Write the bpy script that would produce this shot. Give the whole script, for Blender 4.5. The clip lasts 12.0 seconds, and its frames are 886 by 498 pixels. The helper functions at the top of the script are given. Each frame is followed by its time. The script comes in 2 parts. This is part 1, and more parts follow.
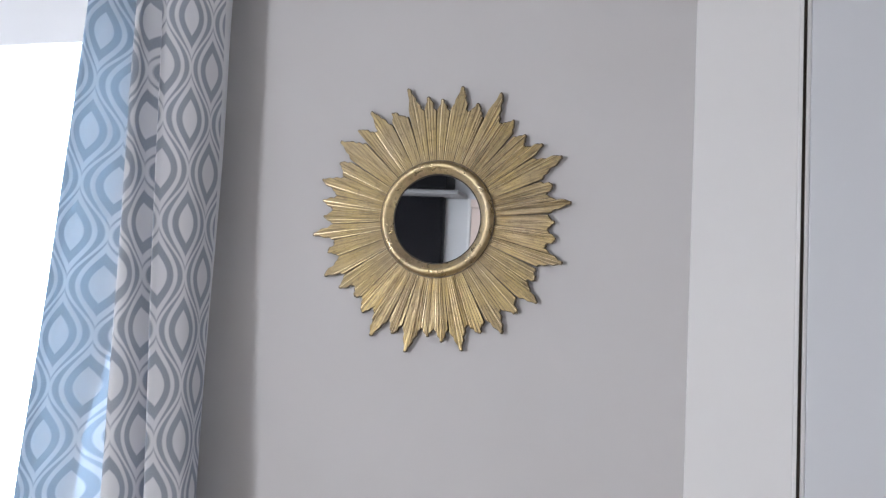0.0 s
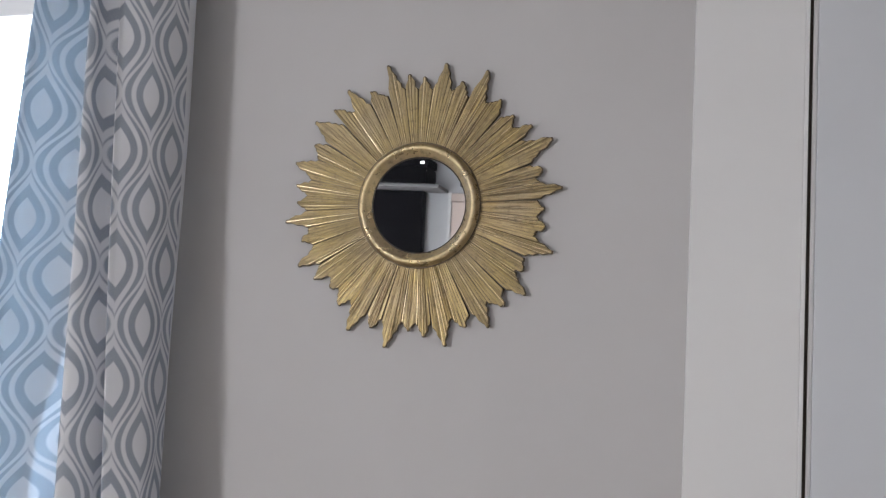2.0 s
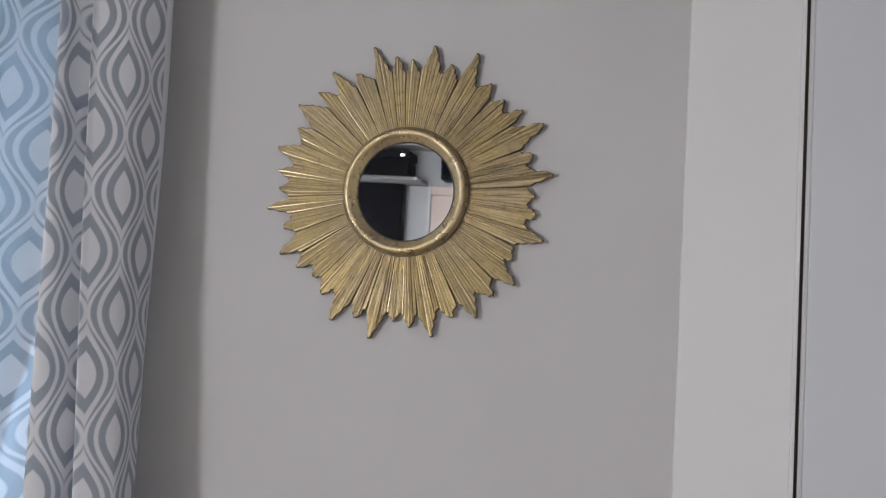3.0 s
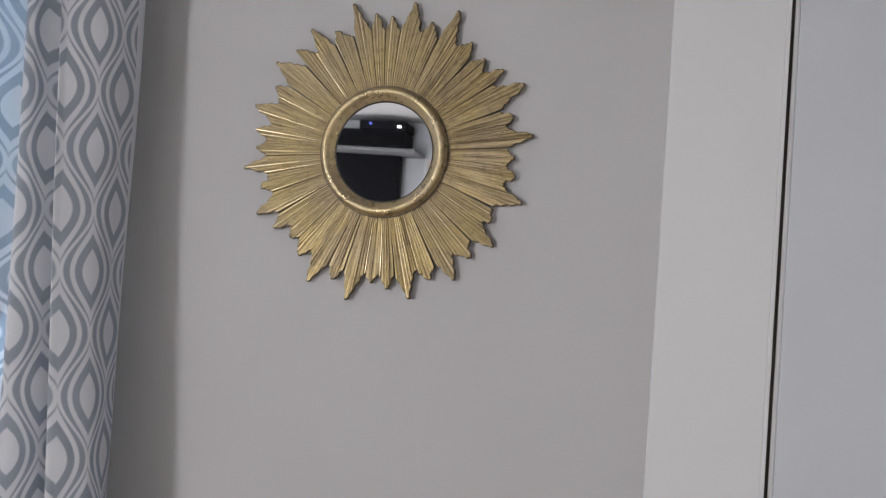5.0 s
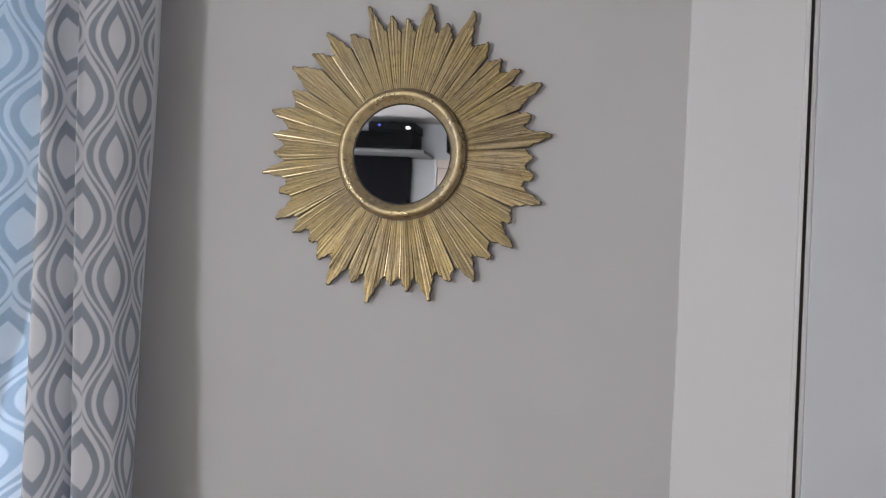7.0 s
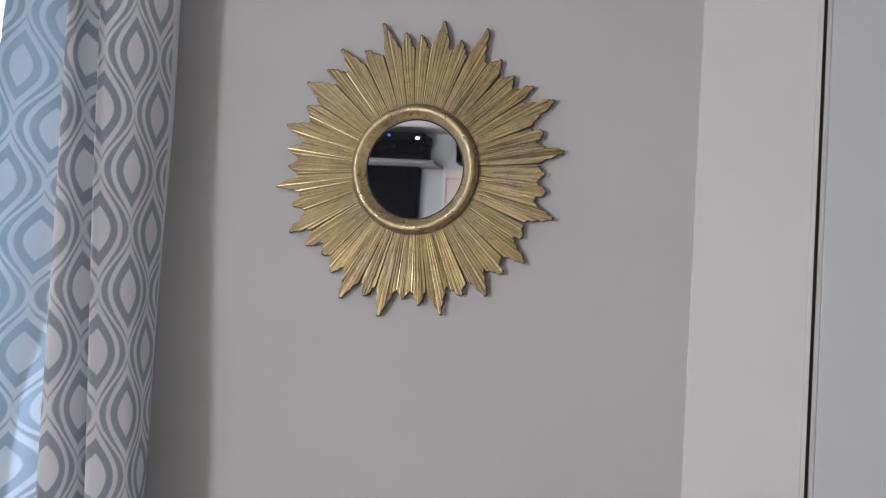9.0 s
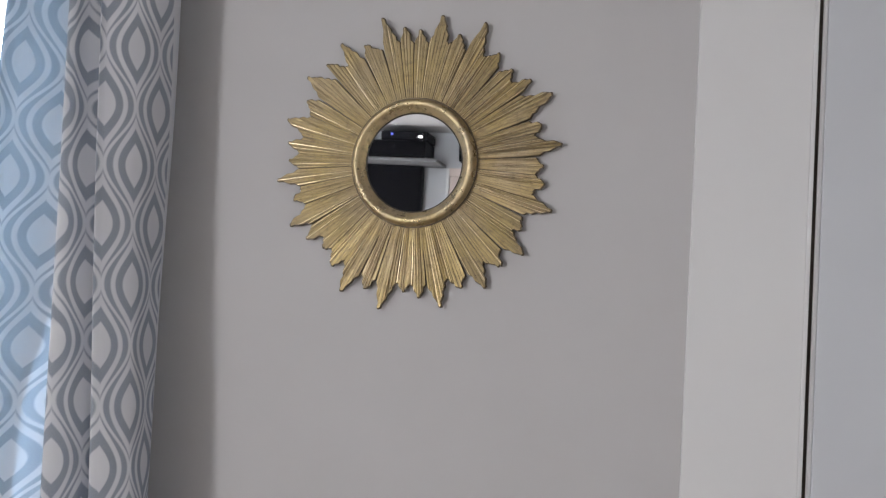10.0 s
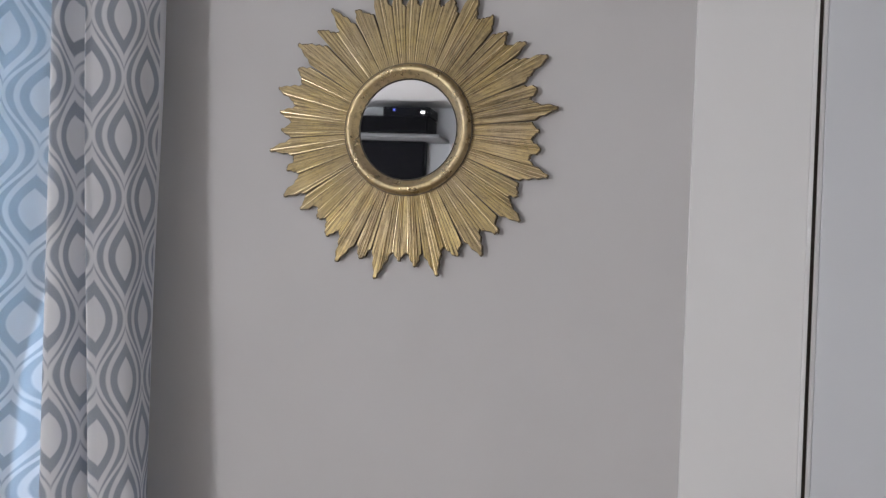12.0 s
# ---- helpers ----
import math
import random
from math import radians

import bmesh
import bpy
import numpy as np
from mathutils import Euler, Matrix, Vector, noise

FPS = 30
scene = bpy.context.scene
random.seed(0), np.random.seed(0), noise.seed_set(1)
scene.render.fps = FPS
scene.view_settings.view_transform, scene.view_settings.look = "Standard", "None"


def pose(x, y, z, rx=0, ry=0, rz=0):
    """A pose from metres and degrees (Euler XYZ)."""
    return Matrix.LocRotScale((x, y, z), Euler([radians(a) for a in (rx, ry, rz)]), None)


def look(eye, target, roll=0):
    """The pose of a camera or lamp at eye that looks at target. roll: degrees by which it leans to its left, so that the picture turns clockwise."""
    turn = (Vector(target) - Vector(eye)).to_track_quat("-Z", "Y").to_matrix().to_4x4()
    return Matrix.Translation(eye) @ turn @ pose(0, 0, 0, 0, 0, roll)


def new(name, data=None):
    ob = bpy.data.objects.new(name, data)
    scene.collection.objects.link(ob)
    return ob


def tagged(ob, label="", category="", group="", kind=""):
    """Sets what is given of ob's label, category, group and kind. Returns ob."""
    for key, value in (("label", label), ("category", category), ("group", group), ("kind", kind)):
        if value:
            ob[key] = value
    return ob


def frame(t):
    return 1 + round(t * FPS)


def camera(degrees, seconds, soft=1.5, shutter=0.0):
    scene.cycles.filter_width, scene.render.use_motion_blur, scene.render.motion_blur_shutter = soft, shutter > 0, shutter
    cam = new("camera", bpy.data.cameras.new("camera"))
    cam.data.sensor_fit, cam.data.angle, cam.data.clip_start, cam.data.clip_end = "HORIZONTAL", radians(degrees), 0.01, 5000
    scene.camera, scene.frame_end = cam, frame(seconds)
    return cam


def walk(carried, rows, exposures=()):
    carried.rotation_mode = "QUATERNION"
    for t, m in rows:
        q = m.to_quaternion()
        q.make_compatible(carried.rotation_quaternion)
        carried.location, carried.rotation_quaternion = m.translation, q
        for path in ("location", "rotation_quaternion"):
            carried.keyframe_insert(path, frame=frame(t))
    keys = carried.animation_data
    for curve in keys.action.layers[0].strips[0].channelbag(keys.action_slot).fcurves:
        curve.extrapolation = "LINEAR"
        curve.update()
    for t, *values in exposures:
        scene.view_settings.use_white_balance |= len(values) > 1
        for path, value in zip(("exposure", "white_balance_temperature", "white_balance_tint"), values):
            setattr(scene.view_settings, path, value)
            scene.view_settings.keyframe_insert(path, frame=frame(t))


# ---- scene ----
cam = camera(62.17, 12.0, soft=1.3)
PATH = [
    (0.0, look((0.385, -1.380, 1.435), (-0.0052, 0.0641, 1.5480), 3.11)),
    (0.5, look((0.388, -1.377, 1.434), (0.0285, 0.0737, 1.5633), 3.22)),
    (1.0, look((0.389, -1.336, 1.431), (0.0481, 0.1235, 1.5006), 2.11)),
    (1.5, look((0.378, -1.302, 1.430), (-0.0321, 0.1384, 1.5214), 2.89)),
    (2.0, look((0.358, -1.290, 1.432), (0.0068, 0.1651, 1.5346), 3.04)),
    (2.5, look((0.345, -1.280, 1.429), (0.0135, 0.1782, 1.5439), 2.93)),
    (3.0, look((0.337, -1.257, 1.425), (0.0271, 0.2079, 1.5159), 3.43)),
    (5.0, look((0.364, -1.237, 1.409), (0.0668, 0.2325, 1.4444), 3.96)),
    (5.5, look((0.365, -1.241, 1.410), (0.0739, 0.2299, 1.4499), 3.96)),
    (6.0, look((0.368, -1.232, 1.409), (0.0821, 0.2400, 1.4327), 3.55)),
    (6.5, look((0.357, -1.232, 1.405), (0.0511, 0.2364, 1.4255), 3.32)),
    (7.0, look((0.349, -1.237, 1.410), (0.0299, 0.2280, 1.4451), 3.02)),
    (9.0, look((0.345, -1.247, 1.417), (0.0073, 0.2134, 1.4719), 3.47)),
    (9.5, look((0.361, -1.251, 1.418), (0.0201, 0.2083, 1.4820), 2.64)),
    (10.0, look((0.354, -1.254, 1.407), (0.0097, 0.2054, 1.4583), 3.19)),
    (10.5, look((0.355, -1.242, 1.403), (-0.0041, 0.2140, 1.4262), 2.69)),
    (11.0, look((0.362, -1.231, 1.397), (0.0149, 0.2285, 1.3968), 2.16)),
    (11.5, look((0.356, -1.235, 1.397), (0.0001, 0.2218, 1.3999), 2.23)),
    (12.0, look((0.364, -1.234, 1.395), (0.0143, 0.2248, 1.3963), 2.31)),
]
EXPOSURES = [(0.0, 0.28, 6200, 10), (0.5, 0.10, 6200, 10), (1.0, -0.08, 6350, 10), (1.6, -0.10, 6450, 10), (12.0, -0.10, 6450, 10)]
walk(cam, PATH, EXPOSURES)

# ---------------------------------------------------------------- light
CEIL = 2.35
SUN_Z = 1.60          # height of the sunburst's centre
world = bpy.data.worlds.new("world")
scene.world = world
world.use_nodes = True
wn = world.node_tree
sky = wn.nodes.new("ShaderNodeTexSky")
sky.sky_type = "NISHITA"
sky.sun_disc = False
sky.sun_elevation, sky.sun_rotation = radians(42), radians(200)
wn.links.new(sky.outputs[0], wn.nodes["Background"].inputs[0])
wn.nodes["Background"].inputs[1].default_value = 0.15

sun = new("sun", bpy.data.lights.new("sun", "SUN"))
sun.data.energy, sun.data.angle, sun.data.color = 1.0, radians(12), (1, 0.96, 0.9)
sun.matrix_basis = look((0, 0, 9), (2.2, 4.0, 4.0))


def window_light(name, eye, target, w, h, power, color):
    lamp = new(name, bpy.data.lights.new(name, "AREA"))
    lamp.data.shape, lamp.data.size, lamp.data.size_y = "RECTANGLE", w, h
    lamp.data.energy, lamp.data.color = power, color
    lamp.matrix_basis = look(eye, target)
    return lamp


window_light("window_daylight_a", (-1.36, 0.10, 1.50), (-1.36, -1.0, 1.35), 1.15, 1.24, 42, (0.86, 0.94, 1.0))
# light from the left, through a side window that is unseen and added
window_light("added_daylight_b", (-2.36, -3.40, 1.52), (-1.0, -2.30, 0.80), 0.70, 1.0, 88, (0.97, 0.965, 0.985))

# ---------------------------------------------------------------- materials


class Nodes:
    def __init__(self, name):
        self.mat = bpy.data.materials.new(name)
        self.mat.use_nodes = True
        self.tree = self.mat.node_tree
        self.bsdf = self.tree.nodes["Principled BSDF"]

    def add(self, kind, **values):
        node = self.tree.nodes.new(kind)
        for key, value in values.items():
            if key in node.inputs:
                node.inputs[key].default_value = value
        return node

    def link(self, a, b):
        self.tree.links.new(a, b)

    def math(self, op, a, b=None, clamp=False):
        node = self.tree.nodes.new("ShaderNodeMath")
        node.operation, node.use_clamp = op, clamp
        for n, v in enumerate((a, b)):
            if v is None:
                continue
            if isinstance(v, (int, float)):
                node.inputs[n].default_value = v
            else:
                self.link(v, node.inputs[n])
        return node.outputs[0]

    def coords(self, kind="Object"):
        return self.add("ShaderNodeTexCoord").outputs[kind]

    def noise(self, scale, detail=4.0, rough=0.55, vec=None):
        node = self.add("ShaderNodeTexNoise", Scale=scale, Detail=detail, Roughness=rough)
        self.link(vec if vec is not None else self.coords(), node.inputs["Vector"])
        return node.outputs["Fac"]

    def mix(self, fac, a, b):
        node = self.tree.nodes.new("ShaderNodeMix")
        node.data_type = "RGBA"
        for sock, v in ((node.inputs[0], fac), (node.inputs[6], a), (node.inputs[7], b)):
            if isinstance(v, (int, float)):
                sock.default_value = v
            elif isinstance(v, tuple):
                sock.default_value = (*v, 1)
            else:
                self.link(v, sock)
        return node.outputs[2]

    def ramp(self, fac, lo, hi):
        node = self.add("ShaderNodeMapRange")
        node.inputs["From Min"].default_value, node.inputs["From Max"].default_value = lo, hi
        self.link(fac, node.inputs["Value"])
        return node.outputs[0]

    def bump(self, height, strength=0.2, distance=0.002):
        node = self.add("ShaderNodeBump", Strength=strength, Distance=distance)
        self.link(height, node.inputs["Height"])
        self.link(node.outputs[0], self.bsdf.inputs["Normal"])

    def set(self, **values):
        for key, v in values.items():
            sock = self.bsdf.inputs[key.replace("_", " ")]
            if isinstance(v, tuple):
                sock.default_value = (*v, 1)
            elif isinstance(v, (int, float)):
                sock.default_value = v
            else:
                self.link(v, sock)
        return self


def painted(name, a, b, rough, grain=220, bump=0.12, patch=1.6):
    m = Nodes(name)
    col = m.mix(m.ramp(m.noise(patch, 3), 0.3, 0.7), a, b)
    m.set(Base_Color=col, Roughness=m.math("ADD", m.math("MULTIPLY", m.noise(9, 3), 0.15), rough - 0.07))
    m.bump(m.noise(grain, 3), bump, 0.0008)
    return m.mat


WALL = painted("warm_grey_wall_paint", (0.47, 0.455, 0.455), (0.50, 0.485, 0.485), 0.85, 160, 0.15)
WHITE_WALL = painted("white_wall_paint", (0.70, 0.70, 0.71), (0.74, 0.74, 0.75), 0.9, 160)
PALE_WALL = painted("pale_grey_wall_paint", (0.56, 0.56, 0.57), (0.60, 0.60, 0.61), 0.9, 160)
CEILING = painted("ceiling_paint", (0.45, 0.445, 0.44), (0.49, 0.485, 0.48), 0.9, 160)
TRIM = painted("white_satin_board", (0.66, 0.65, 0.65), (0.69, 0.68, 0.675), 0.45, 60, 0.05)
DOOR_WHITE = painted("cool_white_door_paint", (0.545, 0.555, 0.585), (0.58, 0.59, 0.615), 0.42, 60, 0.05)
EDGING = painted("off_white_edging", (0.55, 0.54, 0.545), (0.58, 0.57, 0.575), 0.5, 60, 0.05)
PVC = painted("white_window_frame", (0.68, 0.68, 0.71), (0.72, 0.72, 0.75), 0.35, 60, 0.02)
SHELF_WHITE = painted("grey_shelf_laminate", (0.15, 0.15, 0.155), (0.175, 0.175, 0.18), 0.5, 60, 0.03)
PINK_DOOR = painted("pale_pink_beige_paint", (0.66, 0.53, 0.47), (0.70, 0.57, 0.51), 0.5, 60, 0.03)
BLACK = painted("black_satin_plastic", (0.008, 0.008, 0.010), (0.012, 0.012, 0.014), 0.4, 300, 0.05)
SCREEN = painted("black_matt_screen", (0.004, 0.004, 0.005), (0.006, 0.006, 0.008), 0.5, 300, 0.0)
BROWN = painted("shaded_bronze", (0.05, 0.04, 0.028), (0.07, 0.055, 0.04), 0.5, 300)
GAP = painted("gap_shade_brown", (0.035, 0.027, 0.021), (0.05, 0.04, 0.03), 0.9)
for dark in (BLACK, SCREEN):
    dark.node_tree.nodes["Principled BSDF"].inputs["Specular IOR Level"].default_value = 0.05
FLOOR = painted("oak_laminate", (0.30, 0.26, 0.21), (0.36, 0.31, 0.26), 0.5, 40)


def glow(name, color, power):
    m = Nodes(name)
    m.set(Base_Color=(0.02, 0.02, 0.02), Emission_Color=color, Emission_Strength=power)
    return m.mat


LED_WHITE = glow("white_led", (1, 1, 1), 6.0)
LED_BLUE = glow("blue_led", (0.15, 0.2, 1.0), 1.5)


def gold(name, brush, metal=0.55, rough=0.42, bright=1.0, relief=0.5, silver=0.0):
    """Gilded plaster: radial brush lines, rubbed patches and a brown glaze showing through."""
    m = Nodes(name)
    obj = m.coords()
    sep = m.add("ShaderNodeSeparateXYZ")
    m.link(obj, sep.inputs[0])
    flat = m.add("ShaderNodeCombineXYZ")
    m.link(sep.outputs[0], flat.inputs[0])
    m.link(sep.outputs[2], flat.inputs[2])
    reach = m.tree.nodes.new("ShaderNodeVectorMath")
    reach.operation = "LENGTH"
    m.link(flat.outputs[0], reach.inputs[0])
    polar = m.add("ShaderNodeCombineXYZ")
    m.link(m.math("MULTIPLY", m.math("ARCTAN2", sep.outputs[0], sep.outputs[2]), 70.0), polar.inputs[0])
    m.link(m.math("MULTIPLY", reach.outputs["Value"], 16.0), polar.inputs[1])
    lines = m.noise(1.0, 4, 0.65, polar.outputs[0])
    patch = m.ramp(m.noise(9, 4, 0.6, obj), 0.38, 0.66)
    worn = m.ramp(m.noise(75, 6, 0.7, obj), 0.51, 0.72)
    base = m.mix(patch, tuple(c * bright for c in (0.47, 0.355 + silver * 0.05, 0.155 + silver * 0.14)), tuple(c * bright for c in (0.40, 0.315 + silver * 0.03, 0.20 + silver * 0.08)))
    brushed = m.mix(m.math("MULTIPLY", m.ramp(lines, 0.40, 0.68), brush), base, (0.25, 0.19, 0.105))
    rub = m.mix(m.math("MULTIPLY", worn, 0.7), brushed, (0.16, 0.12, 0.075))
    m.set(Base_Color=rub, Metallic=metal,
          Roughness=m.math("ADD", m.math("MULTIPLY", m.noise(50, 3, 0.6, obj), 0.26), rough))
    fine = m.math("ADD", m.noise(420, 3, 0.6, obj), m.math("MULTIPLY", m.noise(110, 3, 0.6, obj), 0.8))
    m.bump(m.math("ADD", m.math("MULTIPLY", lines, 1.6 * brush), fine), relief, 0.0016)
    return m.mat


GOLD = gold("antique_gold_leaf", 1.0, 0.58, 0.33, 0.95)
# same gold lightened for some arcs, with their stronger light put in the colour
LIT_GOLD = gold("lit_gold_leaf", 1.0, 0.75, 0.22, 1.18)
RING_GOLD = gold("rubbed_gold_leaf", 0.06, 0.85, 0.17, 1.4, 0.7, 0.35)
# bright, mostly diffuse gold for ridge crests; paints the highlights they catch
RIDGE_HIGHLIGHT = gold("ridge_highlight_gold", 0.3, 0.62, 0.20, 2.0, 0.15, 0.5)
# brown glaze; on groove sides and tip ends it also paints their shade
SHADE_GLAZE = painted("brown_shade_glaze", (0.11, 0.082, 0.052), (0.17, 0.13, 0.085), 0.55, 300, 0.3, 40)


def silvered():
    m = Nodes("mirror_silver")
    m.set(Base_Color=(0.80, 0.80, 0.815), Metallic=1.0, Roughness=0.015)
    return m.mat


MIRROR = silvered()


def glass_pane():
    m = Nodes("clear_glass")
    m.set(Base_Color=(1, 1, 1), Roughness=0.0, IOR=1.45, Transmission_Weight=1.0)
    return m.mat


GLASS = glass_pane()


def ogee_fabric(column=0.0771, repeat=0.2065):
    """Woven curtain with nested ogee bands; the UV map is in metres of cloth."""
    m = Nodes("ogee_pattern_fabric")
    sep = m.add("ShaderNodeSeparateXYZ")
    m.link(m.coords("UV"), sep.inputs[0])
    wob = m.math("MULTIPLY", m.math("SUBTRACT", m.noise(900, 2, 0.5, m.coords("UV")), 0.5), 0.004)
    u, v = m.math("ADD", sep.outputs[0], wob), m.math("ADD", sep.outputs[1], wob)
    # the even cell's own coordinates: x from 0 at its middle to 1, y from 0 to 1 at its tips
    ux = m.math("ABSOLUTE", m.math("SUBTRACT", m.math("MULTIPLY", m.math("FRACT", m.math("DIVIDE", u, 2 * column)), 2.0), 1.0))
    vy = m.math("ABSOLUTE", m.math("SUBTRACT", m.math("MULTIPLY", m.math("FRACT", m.math("DIVIDE", v, repeat)), 2.0), 1.0))

    def arch(y, tip, power):
        y = m.math("MINIMUM", m.math("DIVIDE", y, tip), 1.0)
        c = m.math("ADD", m.math("MULTIPLY", m.math("COSINE", m.math("MULTIPLY", y, math.pi)), 0.5), 0.5)
        return m.math("POWER", m.math("MAXIMUM", c, 0.0), power)

    inside = m.math("LESS_THAN", ux, arch(vy, 1.0, 1.0))
    other = m.math("SUBTRACT", 1.0, inside)

    def choose(a):
        flipped = m.math("SUBTRACT", 1.0, a)
        return m.math("ADD", m.math("MULTIPLY", a, inside), m.math("MULTIPLY", flipped, other))

    x, y = choose(ux), choose(vy)

    def within(width, tip, power):
        edge = m.math("MULTIPLY", arch(y, tip, power), width)
        return m.ramp(m.math("SUBTRACT", edge, x), 0.002, 0.045)

    oval, ring = within(0.345, 0.40, 0.52), within(0.58, 0.67, 0.66)
    pale, outer = within(0.735, 0.94, 0.92), within(0.935, 1.0, 1.0)
    grey = m.math("ADD", m.math("SUBTRACT", ring, oval), m.math("SUBTRACT", outer, pale), True)
    weave = m.add("ShaderNodeTexWave", Scale=420.0, Distortion=1.5)
    m.link(m.coords("UV"), weave.inputs["Vector"])
    light = m.mix(m.noise(30, 3, 0.5, m.coords("UV")), (0.82, 0.81, 0.815), (0.87, 0.86, 0.865))
    dark = m.mix(m.ramp(m.noise(500, 3, 0.6, m.coords("UV")), 0.3, 0.7), (0.30, 0.315, 0.36), (0.41, 0.425, 0.465))
    # a plain turned hem along the side that hangs by the wall
    woven = m.math("LESS_THAN", sep.outputs[0], column + 0.122)
    grey = m.math("MULTIPLY", grey, woven)
    col = m.mix(grey, light, dark)
    m.set(Base_Color=col, Roughness=0.9)
    m.bump(m.math("ADD", m.math("MULTIPLY", weave.outputs["Fac"], 0.5), m.math("MULTIPLY", grey, 1.5)), 0.25, 0.0008)
    thin = m.add("ShaderNodeBsdfTranslucent")
    m.link(m.mix(0.95, col, (0.28, 0.42, 0.60)), thin.inputs[0])
    blend = m.tree.nodes.new("ShaderNodeMixShader")
    blend.inputs[0].default_value = 0.28
    m.link(m.bsdf.outputs[0], blend.inputs[1])
    m.link(thin.outputs[0], blend.inputs[2])
    m.link(blend.outputs[0], m.tree.nodes["Material Output"].inputs["Surface"])
    return m.mat


FABRIC = ogee_fabric()


def dimming_sheet():
    m = Nodes("cream_dimming_sheet")
    col = m.mix(m.noise(60, 3), (0.72, 0.71, 0.69), (0.78, 0.77, 0.75))
    m.set(Base_Color=col, Roughness=0.9)
    thin = m.add("ShaderNodeBsdfTranslucent")
    m.link(col, thin.inputs[0])
    blend = m.tree.nodes.new("ShaderNodeMixShader")
    blend.inputs[0].default_value = 0.6
    m.link(m.bsdf.outputs[0], blend.inputs[1])
    m.link(thin.outputs[0], blend.inputs[2])
    m.link(blend.outputs[0], m.tree.nodes["Material Output"].inputs["Surface"])
    return m.mat


DIMMING_SHEET = dimming_sheet()
LINING = painted("cream_curtain_lining", (0.64, 0.61, 0.59), (0.68, 0.65, 0.63), 0.9, 400, 0.2)

# ---------------------------------------------------------------- mesh helpers


def part(name, bm, material, parent=None, label="", smooth=False):
    me = bpy.data.meshes.new(name)
    bmesh.ops.recalc_face_normals(bm, faces=bm.faces)
    bm.to_mesh(me)
    bm.free()
    me.materials.append(material)
    if smooth:
        me.polygons.foreach_set("use_smooth", [True] * len(me.polygons))
    ob = new(name, me)
    if parent is not None:
        ob.parent = parent
    if label:
        tagged(ob, label)
    return ob


def box(bm, x0, x1, y0, y1, z0, z1, bevel=0.0):
    verts = bmesh.ops.create_cube(bm, size=1.0)["verts"]
    for v in verts:
        v.co = Vector(((x0 + x1) / 2 + v.co.x * (x1 - x0), (y0 + y1) / 2 + v.co.y * (y1 - y0), (z0 + z1) / 2 + v.co.z * (z1 - z0)))
    if bevel:
        edges = list({e for v in verts for e in v.link_edges})
        bmesh.ops.bevel(bm, geom=edges, offset=bevel, segments=2, profile=0.5, affect="EDGES")
    return bm


def block(name, dims, material, parent=None, bevel=0.0, label=""):
    return part(name, box(bmesh.new(), *dims, bevel=bevel), material, parent, label)


def thing(name, place, label, category, group=""):
    ob = new(name)
    ob.matrix_basis = Matrix.Translation(place)
    ob.empty_display_size = 0.05
    return tagged(ob, label, category, group)


def structure(ob, label, category):
    return tagged(ob, label, category, "", "structure")


def wall_with_holes(name, along, at, thick, lo, hi, holes, material):
    """A wall along x or y whose room face stands at `at`, with rectangular holes (a0, a1, z0, z1)."""
    bm = bmesh.new()
    cuts = sorted({lo, hi, *(h[0] for h in holes), *(h[1] for h in holes)})
    for a, b in zip(cuts, cuts[1:]):
        mid, z = (a + b) / 2, 0.0
        spans = sorted((h[2], h[3]) for h in holes if h[0] < mid < h[1])
        for z0, z1 in (*spans, (CEIL, CEIL)):
            if z0 > z:
                dims = (a, b, at, at + thick) if along == "x" else (at, at + thick, a, b)
                box(bm, min(dims[0:2]), max(dims[0:2]), min(dims[2:4]), max(dims[2:4]), z, z0)
            z = z1
    bmesh.ops.remove_doubles(bm, verts=bm.verts, dist=1e-5)
    return part(name, bm, material)


# ---------------------------------------------------------------- the room
X0, X1, Y0 = -2.3, 1.7, -3.8
WIN_A = (-2.0, -0.72, 0.80, 2.10)
WIN_B = (-3.76, -3.00, 1.0, 2.05)
DOORWAY = (-0.886, -0.086, 0.0, 2.12)
structure(wall_with_holes("wall_north", "x", 0.0, 0.24, X0 - 0.2, X1 + 0.2, [WIN_A, (0.60, 1.50, 0.0, CEIL - 0.04)], WALL),
          "matt warm grey painted wall behind a gold sunburst mirror", "wall")
structure(wall_with_holes("wall_south", "x", Y0, -0.2, X0 - 0.2, X1 + 0.2, [DOORWAY], PALE_WALL), "pale grey painted wall with a shelf and a television", "wall")
structure(wall_with_holes("wall_west", "y", X0, -0.2, Y0, 0.0, [WIN_B], WHITE_WALL), "white painted side wall with an added window", "wall")
structure(wall_with_holes("wall_east", "y", X1, 0.2, Y0, 0.0, [], WHITE_WALL), "plain white painted side wall", "wall")
structure(block("floor", (X0 - 0.2, X1 + 0.2, Y0 - 0.2, 0.3, -0.12, 0.0), FLOOR), "oak laminate floor", "floor")
structure(block("ceiling", (X0 - 0.2, X1 + 0.2, Y0 - 0.2, 0.3, CEIL, CEIL + 0.12), CEILING), "plain white painted ceiling", "ceiling")
structure(block("ground", (-60, 60, -60, 60, -3.3, -3.2), painted("lawn", (0.06, 0.09, 0.03), (0.09, 0.12, 0.05), 0.95)), "green ground outside the house", "ground")


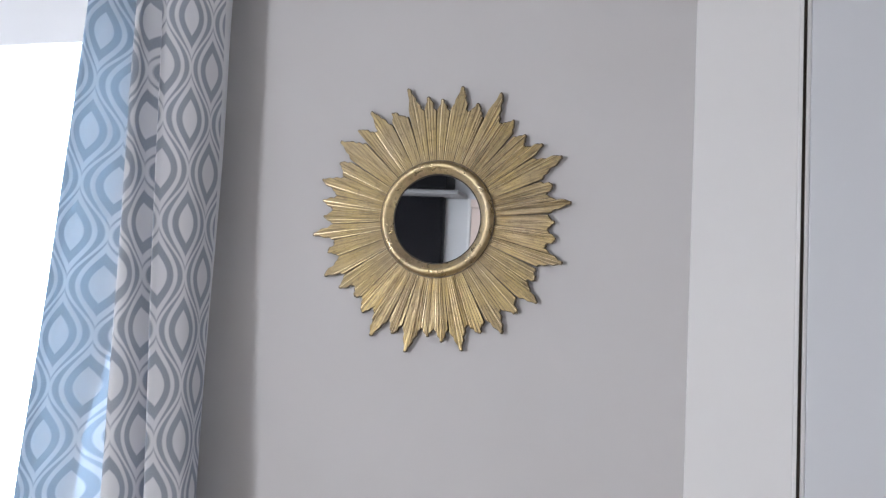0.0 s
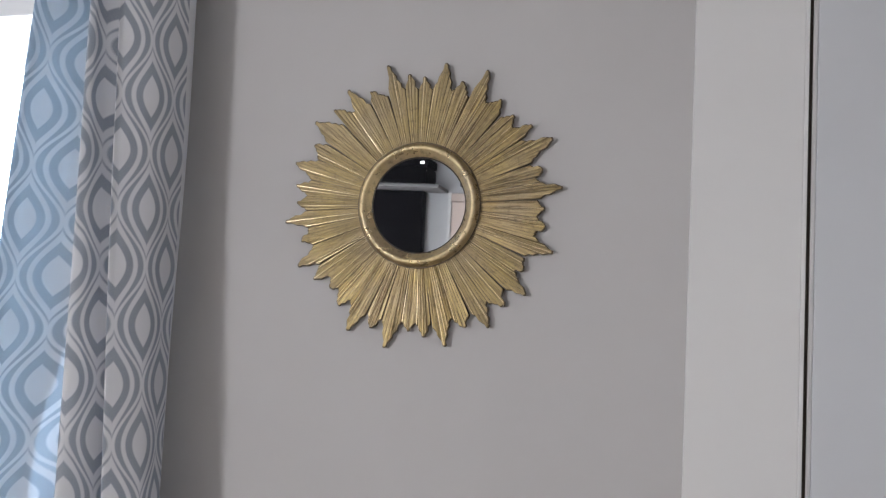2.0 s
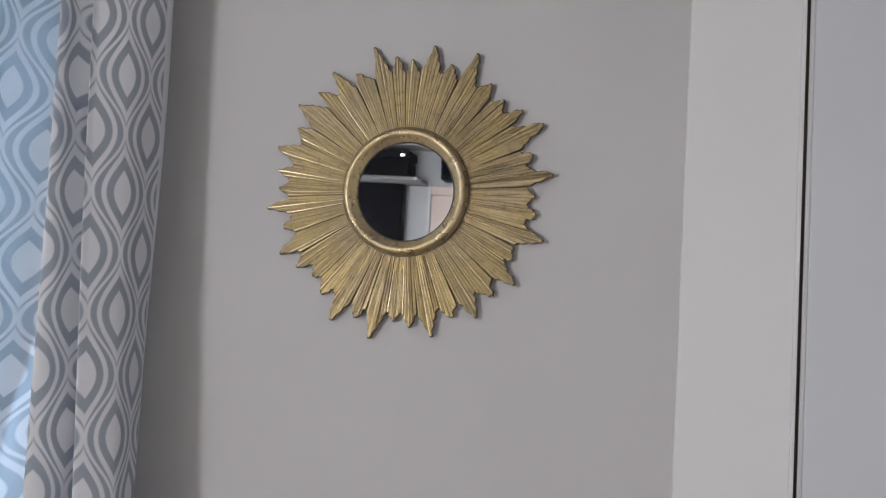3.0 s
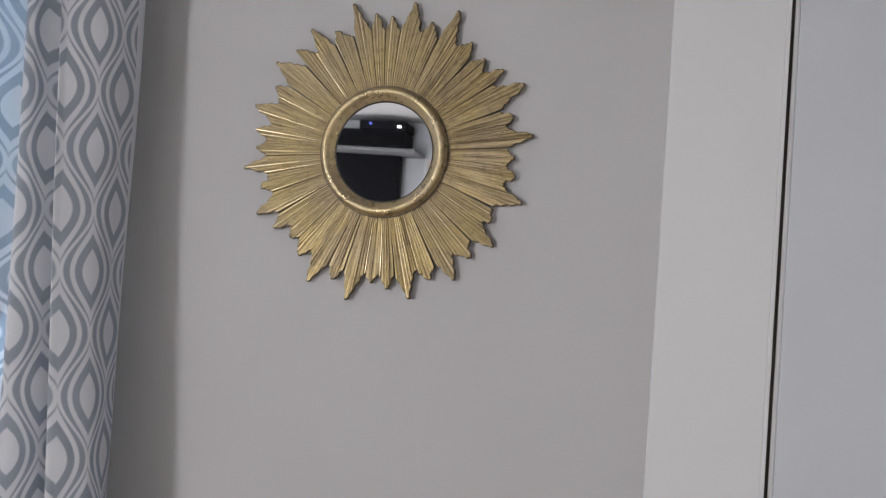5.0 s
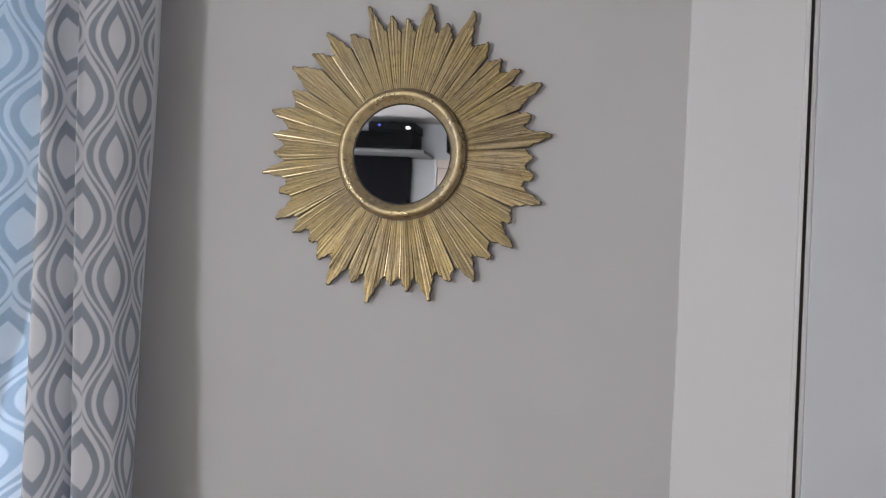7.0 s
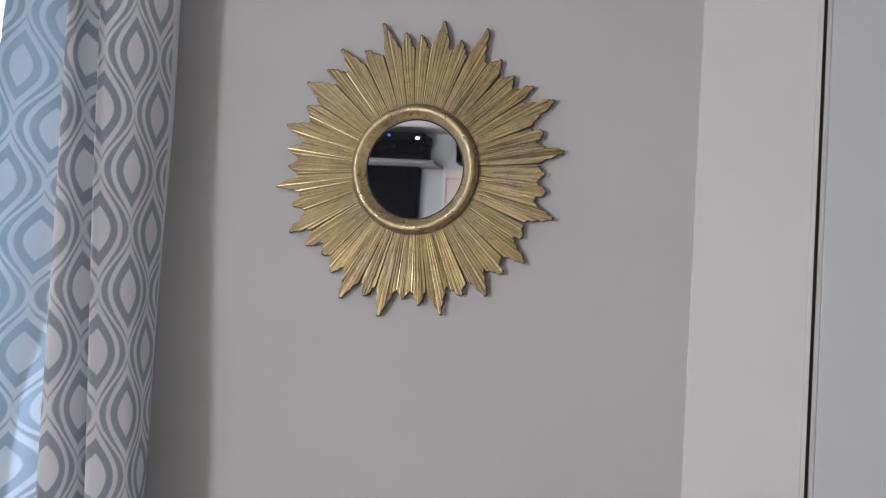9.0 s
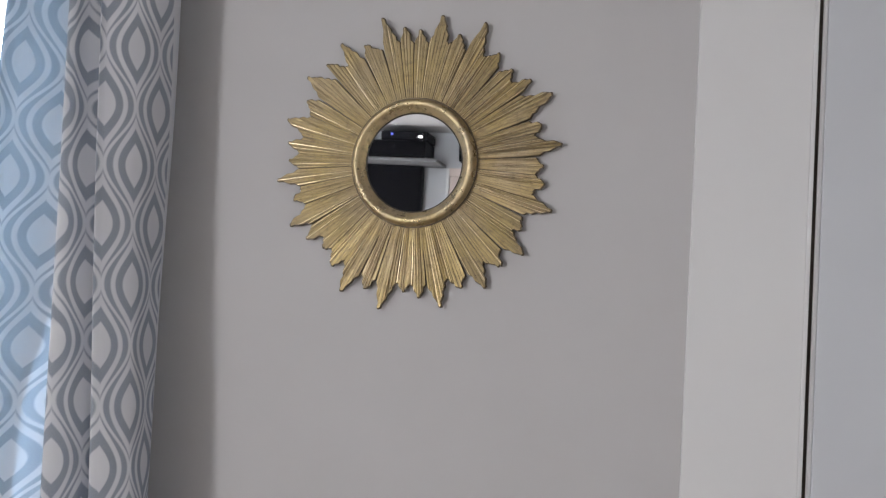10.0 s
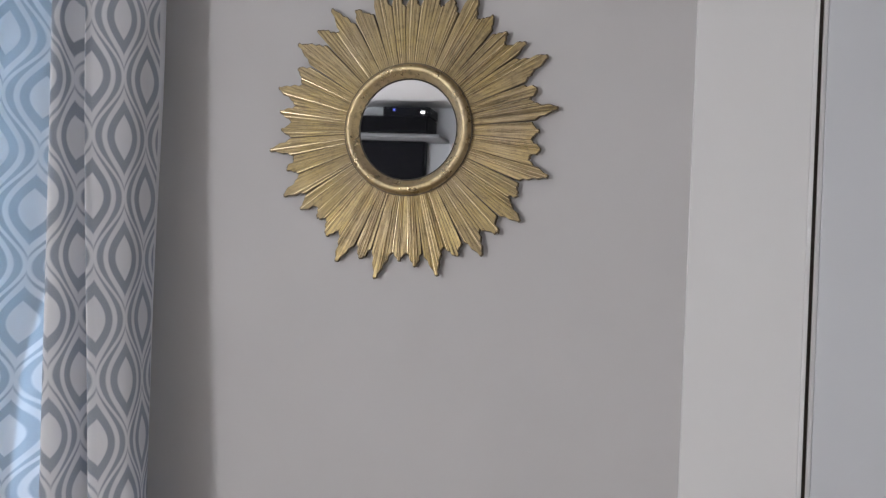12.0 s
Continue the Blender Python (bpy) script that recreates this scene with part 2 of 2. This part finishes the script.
def window(name, along, a0, a1, z0, z1, d0, d1, label):
    """A white two-light window in an opening; d0..d1 is the frame's depth."""
    def dims(a, b, c, d, e, f):
        return (a, b, c, d, e, f) if along == "x" else (c, d, a, b, e, f)
    root = structure(thing(name, (0, 0, 0), label, "window"), label, "window")
    w, mid, dm = 0.06, (a0 + a1) / 2, (d0 + d1) / 2
    for a, b, e, f in ((a0, a0 + w, z0, z1), (a1 - w, a1, z0, z1), (mid - w / 2, mid + w / 2, z0 + w, z1 - w),
                       (a0 + w, a1 - w, z0, z0 + w), (a0 + w, a1 - w, z1 - w, z1)):
        block("window_frame", dims(a, b, d0, d1, e, f), PVC, root, 0.006)
    for a, b in ((a0 + w, mid - w / 2), (mid + w / 2, a1 - w)):
        pane = block("pane", dims(a, b, dm - 0.003, dm + 0.003, z0 + w, z1 - w), GLASS, root)
        pane.visible_shadow = False
    return root


window_a = window("window_1", "x", *WIN_A, 0.02, 0.08, "white framed window with bright daylight behind")
block("lintel_board", (-2.05, -0.66, -0.018, -0.001, 1.987, CEIL - 0.004), PVC, window_a, 0.004, "white board over the window")
window("window_2", "y", *WIN_B, -2.48, -2.42, "white framed window in the side wall")

structure(block("backdrop", (-18.0, 8.0, 7.0, 7.1, -3.2, 11.0), glow("overcast_daylight", (0.93, 0.96, 1.0), 1.6)), "plain bright overcast sky outside the window", "backdrop")

# closet front: a white board beside a flush door with a dark gap between them
closet = thing("fitted_closet", (0.5, 0, 0), "white fitted closet front with a flush cool-white door", "closet")


def local(ob, dims):
    x, y, z = ob.matrix_basis.translation
    return (dims[0] - x, dims[1] - x, dims[2] - y, dims[3] - y, dims[4] - z, dims[5] - z)


block("side_panel", local(closet, (0.470, 0.6408, -0.014, -0.0005, 0.003, CEIL - 0.003)), TRIM, closet, 0.0006, "white satin board")
block("panel_edge", local(closet, (0.6409, 0.6476, -0.0150, 0.030, 0.003, CEIL - 0.003)), TRIM, closet, 0.0012)
# shallow dark strip between panel and door; its colour paints the gap's shade
block("gap_shade", local(closet, (0.6478, 0.6542, -0.007, -0.002, 0.003, CEIL - 0.06)), GAP, closet)
block("edge_band", local(closet, (0.6544, 0.6610, -0.0104, 0.012, 0.006, CEIL - 0.05)), EDGING, closet, 0.0015, "off-white edging of the door")
block("door", local(closet, (0.6612, 1.495, -0.010, 0.012, 0.006, CEIL - 0.05)), DOOR_WHITE, closet, 0.002, "cool-white painted flush door")
block("top_rail", local(closet, (0.6532, 1.50, -0.012, -0.0005, CEIL - 0.045, CEIL - 0.003)), TRIM, closet, 0.002)
block("end_panel", local(closet, (1.503, 1.66, -0.014, -0.0005, 0.003, CEIL - 0.003)), TRIM, closet, 0.0025)

# ---------------------------------------------------------------- sunburst mirror
burst = thing("sunburst_mirror", (0, 0, SUN_Z), "round mirror in an antique gold sunburst frame of ridged rays", "mirror")
# clockwise angle from the top in degrees, and reach in millimetres, of each pointed ray
RAYS = [(8.2, 267), (17.0, 239), (25.1, 274), (36.1, 241), (45.2, 234), (53.4, 247), (62.3, 267), (72.9, 231),
        (81.8, 260), (90.3, 229), (98.1, 233), (107.5, 256), (118.4, 223), (127.3, 253), (137.4, 239), (146.9, 254),
        (155.8, 235), (166.3, 258), (174.9, 238), (182.0, 228), (191.1, 266), (199.4, 241), (208.0, 264), (217.5, 238),
        (225.0, 226), (234.0, 243), (242.5, 258), (252.3, 236), (261.9, 263), (270.0, 239), (277.6, 245), (287.0, 259),
        (297.4, 239), (306.0, 263), (315.3, 250), (324.9, 263), (333.7, 237), (344.2, 271), (352.5, 246), (359.5, 239)]


# where the cut between a ray and the next one lies, as a share of the way between their tips
CUTS = [0.58, 0.68, 0.59, 0.48, 0.40, 0.35, 0.59, 0.40, 0.47, 0.50, 0.61, 0.60, 0.46, 0.44, 0.43, 0.49, 0.47, 0.48, 0.43, 0.37,
        0.52, 0.44, 0.54, 0.65, 0.60, 0.52, 0.60, 0.54, 0.50, 0.50, 0.47, 0.56, 0.50, 0.85, 0.82, 0.78, 0.70, 0.64, 0.53, 0.43]
BACK, GROOVE, FACE = -0.003, -0.0062, -0.0122


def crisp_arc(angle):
    """The carving is crisp on some arcs of the frame and rubbed nearly flat on others; crisp arcs also get a lighter
    gold that paints in stronger light.
    """
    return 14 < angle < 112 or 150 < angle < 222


def ray_mesh(angle, reach, low, high, root_l, root_r, rng):
    """One pointed ray: a flat plank of strands with a few raised ridges, cut in ragged steps on the way to a blunt tip."""
    bm = bmesh.new()
    count = max(4, min(7, round((high - low) / 1.6)))
    width = (high - low) / count
    tip = max(0, min(count - 1, int((angle - low) / width)))
    centre = low + width * (tip + 0.5)
    crisp = crisp_arc(angle)
    ridges = {rng.randrange(count) for _ in range(rng.choice((2, 3, 4, 4)) if crisp else rng.choice((1, 1, 2)))}
    lift = rng.uniform(-0.0006, 0.0006)

    def outline(a):
        root = root_l if a < centre else root_r
        span = max(width * 0.6, (centre - low if a < centre else high - centre))
        far = max(0.0, (abs(a - centre) - width * 0.35) / span)
        return root + (reach - root) * max(0.0, 1.0 - far) ** 1.45

    for k in range(count):
        a0, a1 = low + width * k, low + width * (k + 1)
        jag = 0.0 if k == tip else rng.uniform(-0.0035, 0.0035)
        ends = (outline(a0 * 0.78 + a1 * 0.22) + jag, outline(a1 * 0.78 + a0 * 0.22) + jag)
        if k == tip:
            ends = (reach - rng.uniform(0, 0.003), reach - rng.uniform(0, 0.003))
        crest = rng.uniform(0.0011, 0.0021) if k in ridges and crisp else rng.uniform(0.0005, 0.0010) if k in ridges else rng.uniform(0.0, 0.0004)
        step = rng.uniform(-0.0004, 0.0004)
        mid = rng.uniform(-0.2, 0.2)
        tilt = rng.uniform(-0.0011, 0.0011) if crisp else rng.uniform(-0.0004, 0.0004)
        first, last, seam = k == 0, k == count - 1, rng.random() < 0.5
        rows_ = []
        for s in (0.0, 0.3, 0.6, 0.85, 0.98, 1.0):
            top = FACE + lift + (step if s else 0.0) - 0.0005 * math.sin(math.pi * s) + (rng.uniform(-0.0002, 0.0002) if s else 0.0)
            drop = 0.0024 if s == 1.0 else 0.0
            lo = GROOVE if first else top + 0.0007
            hi = GROOVE if last else top + 0.0007
            row = []
            for x, y in ((-1.0, BACK), (-1.0, lo), (-0.78 if first else -0.9, top), (mid - 0.5, top), (mid - 0.15, top - crest),
                         (mid + 0.15, top - crest), (mid + 0.5, top), (0.78 if last else 0.9, top), (1.0, hi), (1.0, BACK)):
                end = ends[0] + (ends[1] - ends[0]) * (x + 1) / 2 - (0.0015 * x * x if k == tip else 0.0)
                r = 0.100 + (end - 0.100) * s
                # past the cuts the strands keep their width instead of fanning out
                keep = 1.0 - min(0.22, max(0.0, r - min(root_l, root_r)) * 3.4)
                th = radians(centre + (a0 + width * (x + 1) / 2 - centre) * keep + (angle - centre) * s * s)
                lean = drop + tilt * x * min(1.0, s * 4) if y < GROOVE - 0.001 else 0.0
                row.append(bm.verts.new((r * math.sin(th), y + lean, r * math.cos(th))))
            rows_.append(row)
        for i, (p, q) in enumerate(zip(rows_, rows_[1:])):
            for n in range(9):
                face = bm.faces.new((p[n], p[n + 1], q[n + 1], q[n]))
                # strand sides, groove edges and tip ends get brown that paints their shade
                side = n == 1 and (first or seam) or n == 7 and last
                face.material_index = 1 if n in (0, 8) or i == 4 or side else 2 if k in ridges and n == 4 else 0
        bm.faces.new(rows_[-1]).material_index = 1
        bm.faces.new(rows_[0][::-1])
    bmesh.ops.remove_doubles(bm, verts=bm.verts, dist=2e-5)
    return bm


def cut_depth(a, b):
    return (211 + 0.25 * (min(a, b) - 230)) / 990


rng = random.Random(23)
for n, (angle, reach) in enumerate(RAYS):
    before, after = RAYS[n - 1], RAYS[(n + 1) % len(RAYS)]
    low = angle - ((angle - before[0]) % 360) * (1 - CUTS[n - 1])
    high = angle + ((after[0] - angle) % 360) * CUTS[n]
    ray = part("ray", ray_mesh(angle, reach / 990, low, high, cut_depth(reach, before[1]), cut_depth(reach, after[1]), rng), LIT_GOLD if crisp_arc(angle) else GOLD, burst)
    ray.data.materials.append(SHADE_GLAZE)
    ray.data.materials.append(RIDGE_HIGHLIGHT)


def turned(profile, steps=128, close=False):
    """A ring from a profile of (radius, y), turned about the y axis."""
    bm = bmesh.new()
    rows = []
    for k in range(steps):
        th = 2 * math.pi * k / steps
        rows.append([bm.verts.new((r * math.sin(th), y, r * math.cos(th))) for r, y in profile])
    for k in range(steps):
        a, b = rows[k], rows[(k + 1) % steps]
        for n in range(len(profile) - 1 + close):
            m = (n + 1) % len(profile)
            bm.faces.new((a[n], a[m], b[m], b[n]))
    return bm


# ring: a rounded crest, a flat outer flank and a wide slope down to the glass
crest = [(0.1035 + 0.0068 * math.cos(a), -0.0215 - 0.0085 * math.sin(a)) for a in [math.radians(10 + 150 * k / 12) for k in range(13)]]
ring_profile = [(0.1135, -0.003), (0.1140, -0.0150), (0.1128, -0.0178), *crest, (0.0938, -0.0205), (0.0898, -0.0160), (0.0880, -0.0135), (0.0880, -0.003)]
part("ring", turned(ring_profile, 160, True), RING_GOLD, burst, "rounded gold ring with a sloping inner side", smooth=True)
# bead in the same brown draws the dark line where rays meet the ring
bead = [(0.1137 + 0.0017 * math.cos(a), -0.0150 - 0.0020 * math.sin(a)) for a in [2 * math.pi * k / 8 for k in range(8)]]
part("bead", turned(bead, 160, True), SHADE_GLAZE, burst, "thin dark brown edge of the ring", smooth=True)
# the rim's dark brown also paints in the shade of the ring's inner lip
part("rim", turned([(0.0879, -0.0125), (0.0884, -0.0150), (0.0866, -0.0142), (0.0858, -0.0118)], 120, True), BROWN, burst, "dark brown inner rim, coloured with the shade of the ring", smooth=True)

# glass: very slightly hollow, as thin silvered glass is
bm = bmesh.new()
GR, CURVE = 0.0870, 7.2
rows = [[bm.verts.new((0, -0.0125, 0))]]
for k in range(1, 13):
    r = GR * k / 12
    rows.append([bm.verts.new((r * math.sin(2 * math.pi * j / 96), -0.0125 - r * r / (2 * CURVE), r * math.cos(2 * math.pi * j / 96))) for j in range(96)])
for j in range(96):
    bm.faces.new((rows[0][0], rows[1][j], rows[1][(j + 1) % 96]))
    for a, b in zip(rows[1:], rows[2:]):
        bm.faces.new((a[j], b[j], b[(j + 1) % 96], a[(j + 1) % 96]))
part("mirror_glass", bm, MIRROR, burst, "silvered mirror glass", smooth=True)

# ---------------------------------------------------------------- curtain
curtain = thing("curtain", (-0.6, -0.1, 0.0), "heavy white curtain with a grey ogee pattern hanging in folds", "curtain")


def spline(points, per=14):
    out = []
    pts = [points[0], *points, points[-1]]
    for a, b, c, d in zip(pts, pts[1:], pts[2:], pts[3:]):
        for k in range(per):
            t = k / per
            out.append(tuple(0.5 * (2 * q + (r - p) * t + (2 * p - 5 * q + 4 * r - s) * t * t + (3 * q - p - 3 * r + s) * t ** 3)
                             for p, q, r, s in zip(a, b, c, d)))
    return [*out, points[-1]]


# folds from the hem beside the wall to the leading edge: x, y and metres of cloth at 2.075 m, and the same at 1.065 m
RIGHT_FOLD = [
    (-0.497, -0.018, 0.190, -0.490, -0.018, 0.132),
    (-0.459, -0.050, 0.180, -0.459, -0.050, 0.126),
    (-0.448, -0.080, 0.136, -0.440, -0.080, 0.114),
    (-0.465, -0.105, 0.082, -0.432, -0.105, 0.083),
    (-0.482, -0.124, 0.040, -0.430, -0.124, 0.042),
    (-0.499, -0.140, 0.000, -0.437, -0.140, 0.000),
    (-0.518, -0.155, -0.040, -0.455, -0.155, -0.040),
    (-0.539, -0.168, -0.076, -0.474, -0.168, -0.076),
    (-0.544, -0.175, -0.092, -0.488, -0.175, -0.092),
    (-0.542, -0.163, -0.104, -0.490, -0.163, -0.104),
    (-0.543, -0.105, -0.113, -0.498, -0.105, -0.113),
]
MIDDLE_FOLD = [
    (-0.553, -0.045, -0.121, -0.512, -0.045, -0.121),
    (-0.567, -0.095, -0.131, -0.524, -0.095, -0.127),
    (-0.602, -0.132, -0.154, -0.538, -0.132, -0.154),
    (-0.611, -0.148, -0.190, -0.562, -0.156, -0.215),
    (-0.618, -0.150, -0.206, -0.588, -0.166, -0.246),
    (-0.612, -0.130, -0.231, -0.591, -0.146, -0.267),
]
LEADING_FOLD = [
    (-0.596, -0.092, -0.281, -0.574, -0.092, -0.290),
    (-0.603, -0.060, -0.328, -0.592, -0.048, -0.306),
    (-0.628, -0.078, -0.365, -0.645, -0.075, -0.336),
    (-0.661, -0.100, -0.406, -0.704, -0.112, -0.386),
    (-0.682, -0.150, -0.463, -0.747, -0.158, -0.463),
    (-0.686, -0.182, -0.500, -0.747, -0.190, -0.500),
    (-0.685, -0.198, -0.519, -0.744, -0.206, -0.519),
]


def fold_line(z):
    """x, y and cloth length of every thread at the height z."""
    w = max(-0.35, min(1.5, (2.075 - z) / 1.01))
    line = spline([[p + (q - p) * w for p, q in zip(row[:3], row[3:])] for row in RIGHT_FOLD + MIDDLE_FOLD + LEADING_FOLD])
    return [(x + 0.0016 * math.sin(9 * z + 31 * x), y + 0.0022 * math.sin(7 * z + 23 * x + 1.0), u) for x, y, u in line]


def cloth(levels, phase):
    bm = bmesh.new()
    uv = bm.loops.layers.uv.new("UVMap")
    lines = [fold_line(z) for z in levels]
    grid = [[bm.verts.new((x + 0.6, y + 0.1, z)) for x, y, u in line] for line, z in zip(lines, levels)]
    for i in range(len(levels) - 1):
        for j in range(len(lines[0]) - 1):
            face = bm.faces.new((grid[i][j], grid[i][j + 1], grid[i + 1][j + 1], grid[i + 1][j]))
            for loop, (k, h) in zip(face.loops, ((j, i), (j + 1, i), (j + 1, i + 1), (j, i + 1))):
                u = lines[h][k][2]
                # the leading fold hangs a little lower
                sag = 0.024 * max(0.0, min(1.0, (-0.27 - u) / 0.10))
                loop[uv].uv = (u + phase[0], levels[h] + phase[1] + sag)
    return bm


PHASE = (0.0771, -0.0165)
LEVELS = [0.004 + (CEIL - 0.01) * k / 60 for k in range(61)]
part("fabric", cloth(LEVELS, PHASE), FABRIC, curtain, "white and grey ogee fabric", smooth=True)
# the turned hem beside the wall
bm = bmesh.new()
hem = []
for z in LEVELS:
    x, y, u = fold_line(z)[0]
    edge = 0.002 + 0.006 * max(0.0, min(1.0, (z - 1.40) / 0.65))
    hem.append([bm.verts.new(c) for c in ((x + 0.6 - 0.004, y + 0.1, z), (x + 0.6 - 0.004, y + 0.104, z), (x + 0.6 + edge, y + 0.104, z), (x + 0.6 + edge, y + 0.1, z))])
for a, b in zip(hem, hem[1:]):
    for n in range(4):
        bm.faces.new((a[n], a[(n + 1) % 4], b[(n + 1) % 4], b[n]))
part("hem", bm, LINING, curtain, "cream lining hem")
# unseen lining sheet added to keep window light off the back of the stacked folds
bm = bmesh.new()
back = []
for z in LEVELS:
    w = (2.05 - z) / 0.97
    line = [(-0.495 + 0.004 * w, -0.0155), (-0.525 + 0.02 * w, -0.030), (-0.555 + 0.018 * w, -0.040), (-0.574 + 0.014 * w, -0.062)]
    back.append([[bm.verts.new((x + 0.6, y + 0.1 + d, z)) for x, y in line] for d in (0.0, 0.002)])
for a, b in zip(back, back[1:]):
    for d in range(2):
        for n in range(3):
            bm.faces.new((a[d][n], a[d][n + 1], b[d][n + 1], b[d][n]))
    for n in (0, 3):
        bm.faces.new((a[0][n], a[1][n], b[1][n], b[0][n]))
part("lining", bm, LINING, curtain, "unseen cream lining sheet added to block light behind the folds", smooth=True)

# unseen sheet added behind the leading fold to dim its backlight; towards the floor it leaves the inner turn of the
# cloth bare
bm = bmesh.new()
sheet = []
for z in LEVELS:
    w = max(0.0, min(1.5, (2.075 - z) / 1.01))
    line = fold_line(z)
    stop = len(line) - 14 * 3 - 3 - round(34 * max(0.0, 1.0 - w * 1.1))
    run = [line[stop + (len(line) - 3 - stop) * k // 16] for k in range(17)]
    sheet.append([bm.verts.new((x + 0.6 - 0.008, y + 0.1 + 0.010, z)) for x, y, u in run])
for a, b in zip(sheet, sheet[1:]):
    for n in range(16):
        bm.faces.new((a[n], a[n + 1], b[n + 1], b[n]))
part("dimming_sheet", bm, DIMMING_SHEET, curtain, "thin cream sheet added behind the leading fold to dim its backlight", smooth=True)

# ---------------------------------------------------------------- the far side, seen in the mirror
shelf = thing("wall_shelf", (-1.494, Y0, 2.1425), "grey floating wall shelf over a television", "shelf")
block("board", (-0.85, 0.588, 0.001, 0.205, 0.022, 0.040), SHELF_WHITE, shelf, 0.004)
tv = thing("television", (-1.494, Y0, 1.509), "black wall-mounted flat television below a grey shelf", "television")
block("casing", (-0.55, 0.482, 0.03, 0.085, 0.0, 0.653), BLACK, tv, 0.006)
block("screen", (-0.538, 0.472, 0.0855, 0.088, 0.016, 0.642), SCREEN, tv)
block("wall_bracket", (-0.2, 0.2, 0.001, 0.03, 0.15, 0.45), BLACK, tv)

player = thing("media_player", (-1.144, Y0 + 0.1, 2.183), "black media box on the grey shelf", "media player")
block("casing", (-0.26, 0.175, -0.08, 0.10, 0.006, 0.089), BLACK, player, 0.004)
block("front_panel", (-0.25, 0.168, 0.1005, 0.104, 0.014, 0.080), SCREEN, player)
for fx in (-0.24, 0.17):
    block("foot", (fx, fx + 0.025, 0.05, 0.075, 0.0, 0.006), BLACK, player)
decoder = thing("set_top_box", (-1.081, Y0 + 0.1, 2.2725), "small black set-top box with glowing lights on a media box", "set-top box")
block("casing", (-0.118, 0.122, -0.06, 0.10, 0.0, 0.046), BLACK, decoder, 0.005)
block("white_light", (0.078, 0.096, 0.1005, 0.103, 0.014, 0.023), LED_WHITE, decoder, 0.0, "glowing white light")
block("blue_light", (-0.066, -0.054, 0.1005, 0.103, 0.024, 0.034), LED_BLUE, decoder, 0.0, "glowing blue light")

door = structure(thing("door_1", (-0.886, Y0, 0), "pale pink-beige door in a white frame", "door"), "pale pink-beige door in a white frame", "door")
block("door_frame", (-0.016, 0.0, -0.2, 0.018, 0.0, 2.165), TRIM, door, 0.003)
block("door_frame", (0.80, 0.845, -0.2, 0.018, 0.0, 2.165), TRIM, door, 0.003)
block("door_frame", (0.0005, 0.7995, -0.2, 0.018, 2.121, 2.165), PINK_DOOR, door, 0.003)
block("door_leaf", (0.003, 0.797, -0.03, 0.012, 0.006, 2.119), PINK_DOOR, door, 0.003)
speaker = thing("wall_speaker", (-0.692, Y0, 2.188), "small black speaker box on the pale grey wall above a door", "speaker")
block("cabinet", (-0.125, 0.10, 0.001, 0.11, 0.0, 0.115), BLACK, speaker, 0.005)
block("grille", (-0.115, 0.09, 0.1105, 0.114, 0.01, 0.105), SCREEN, speaker)
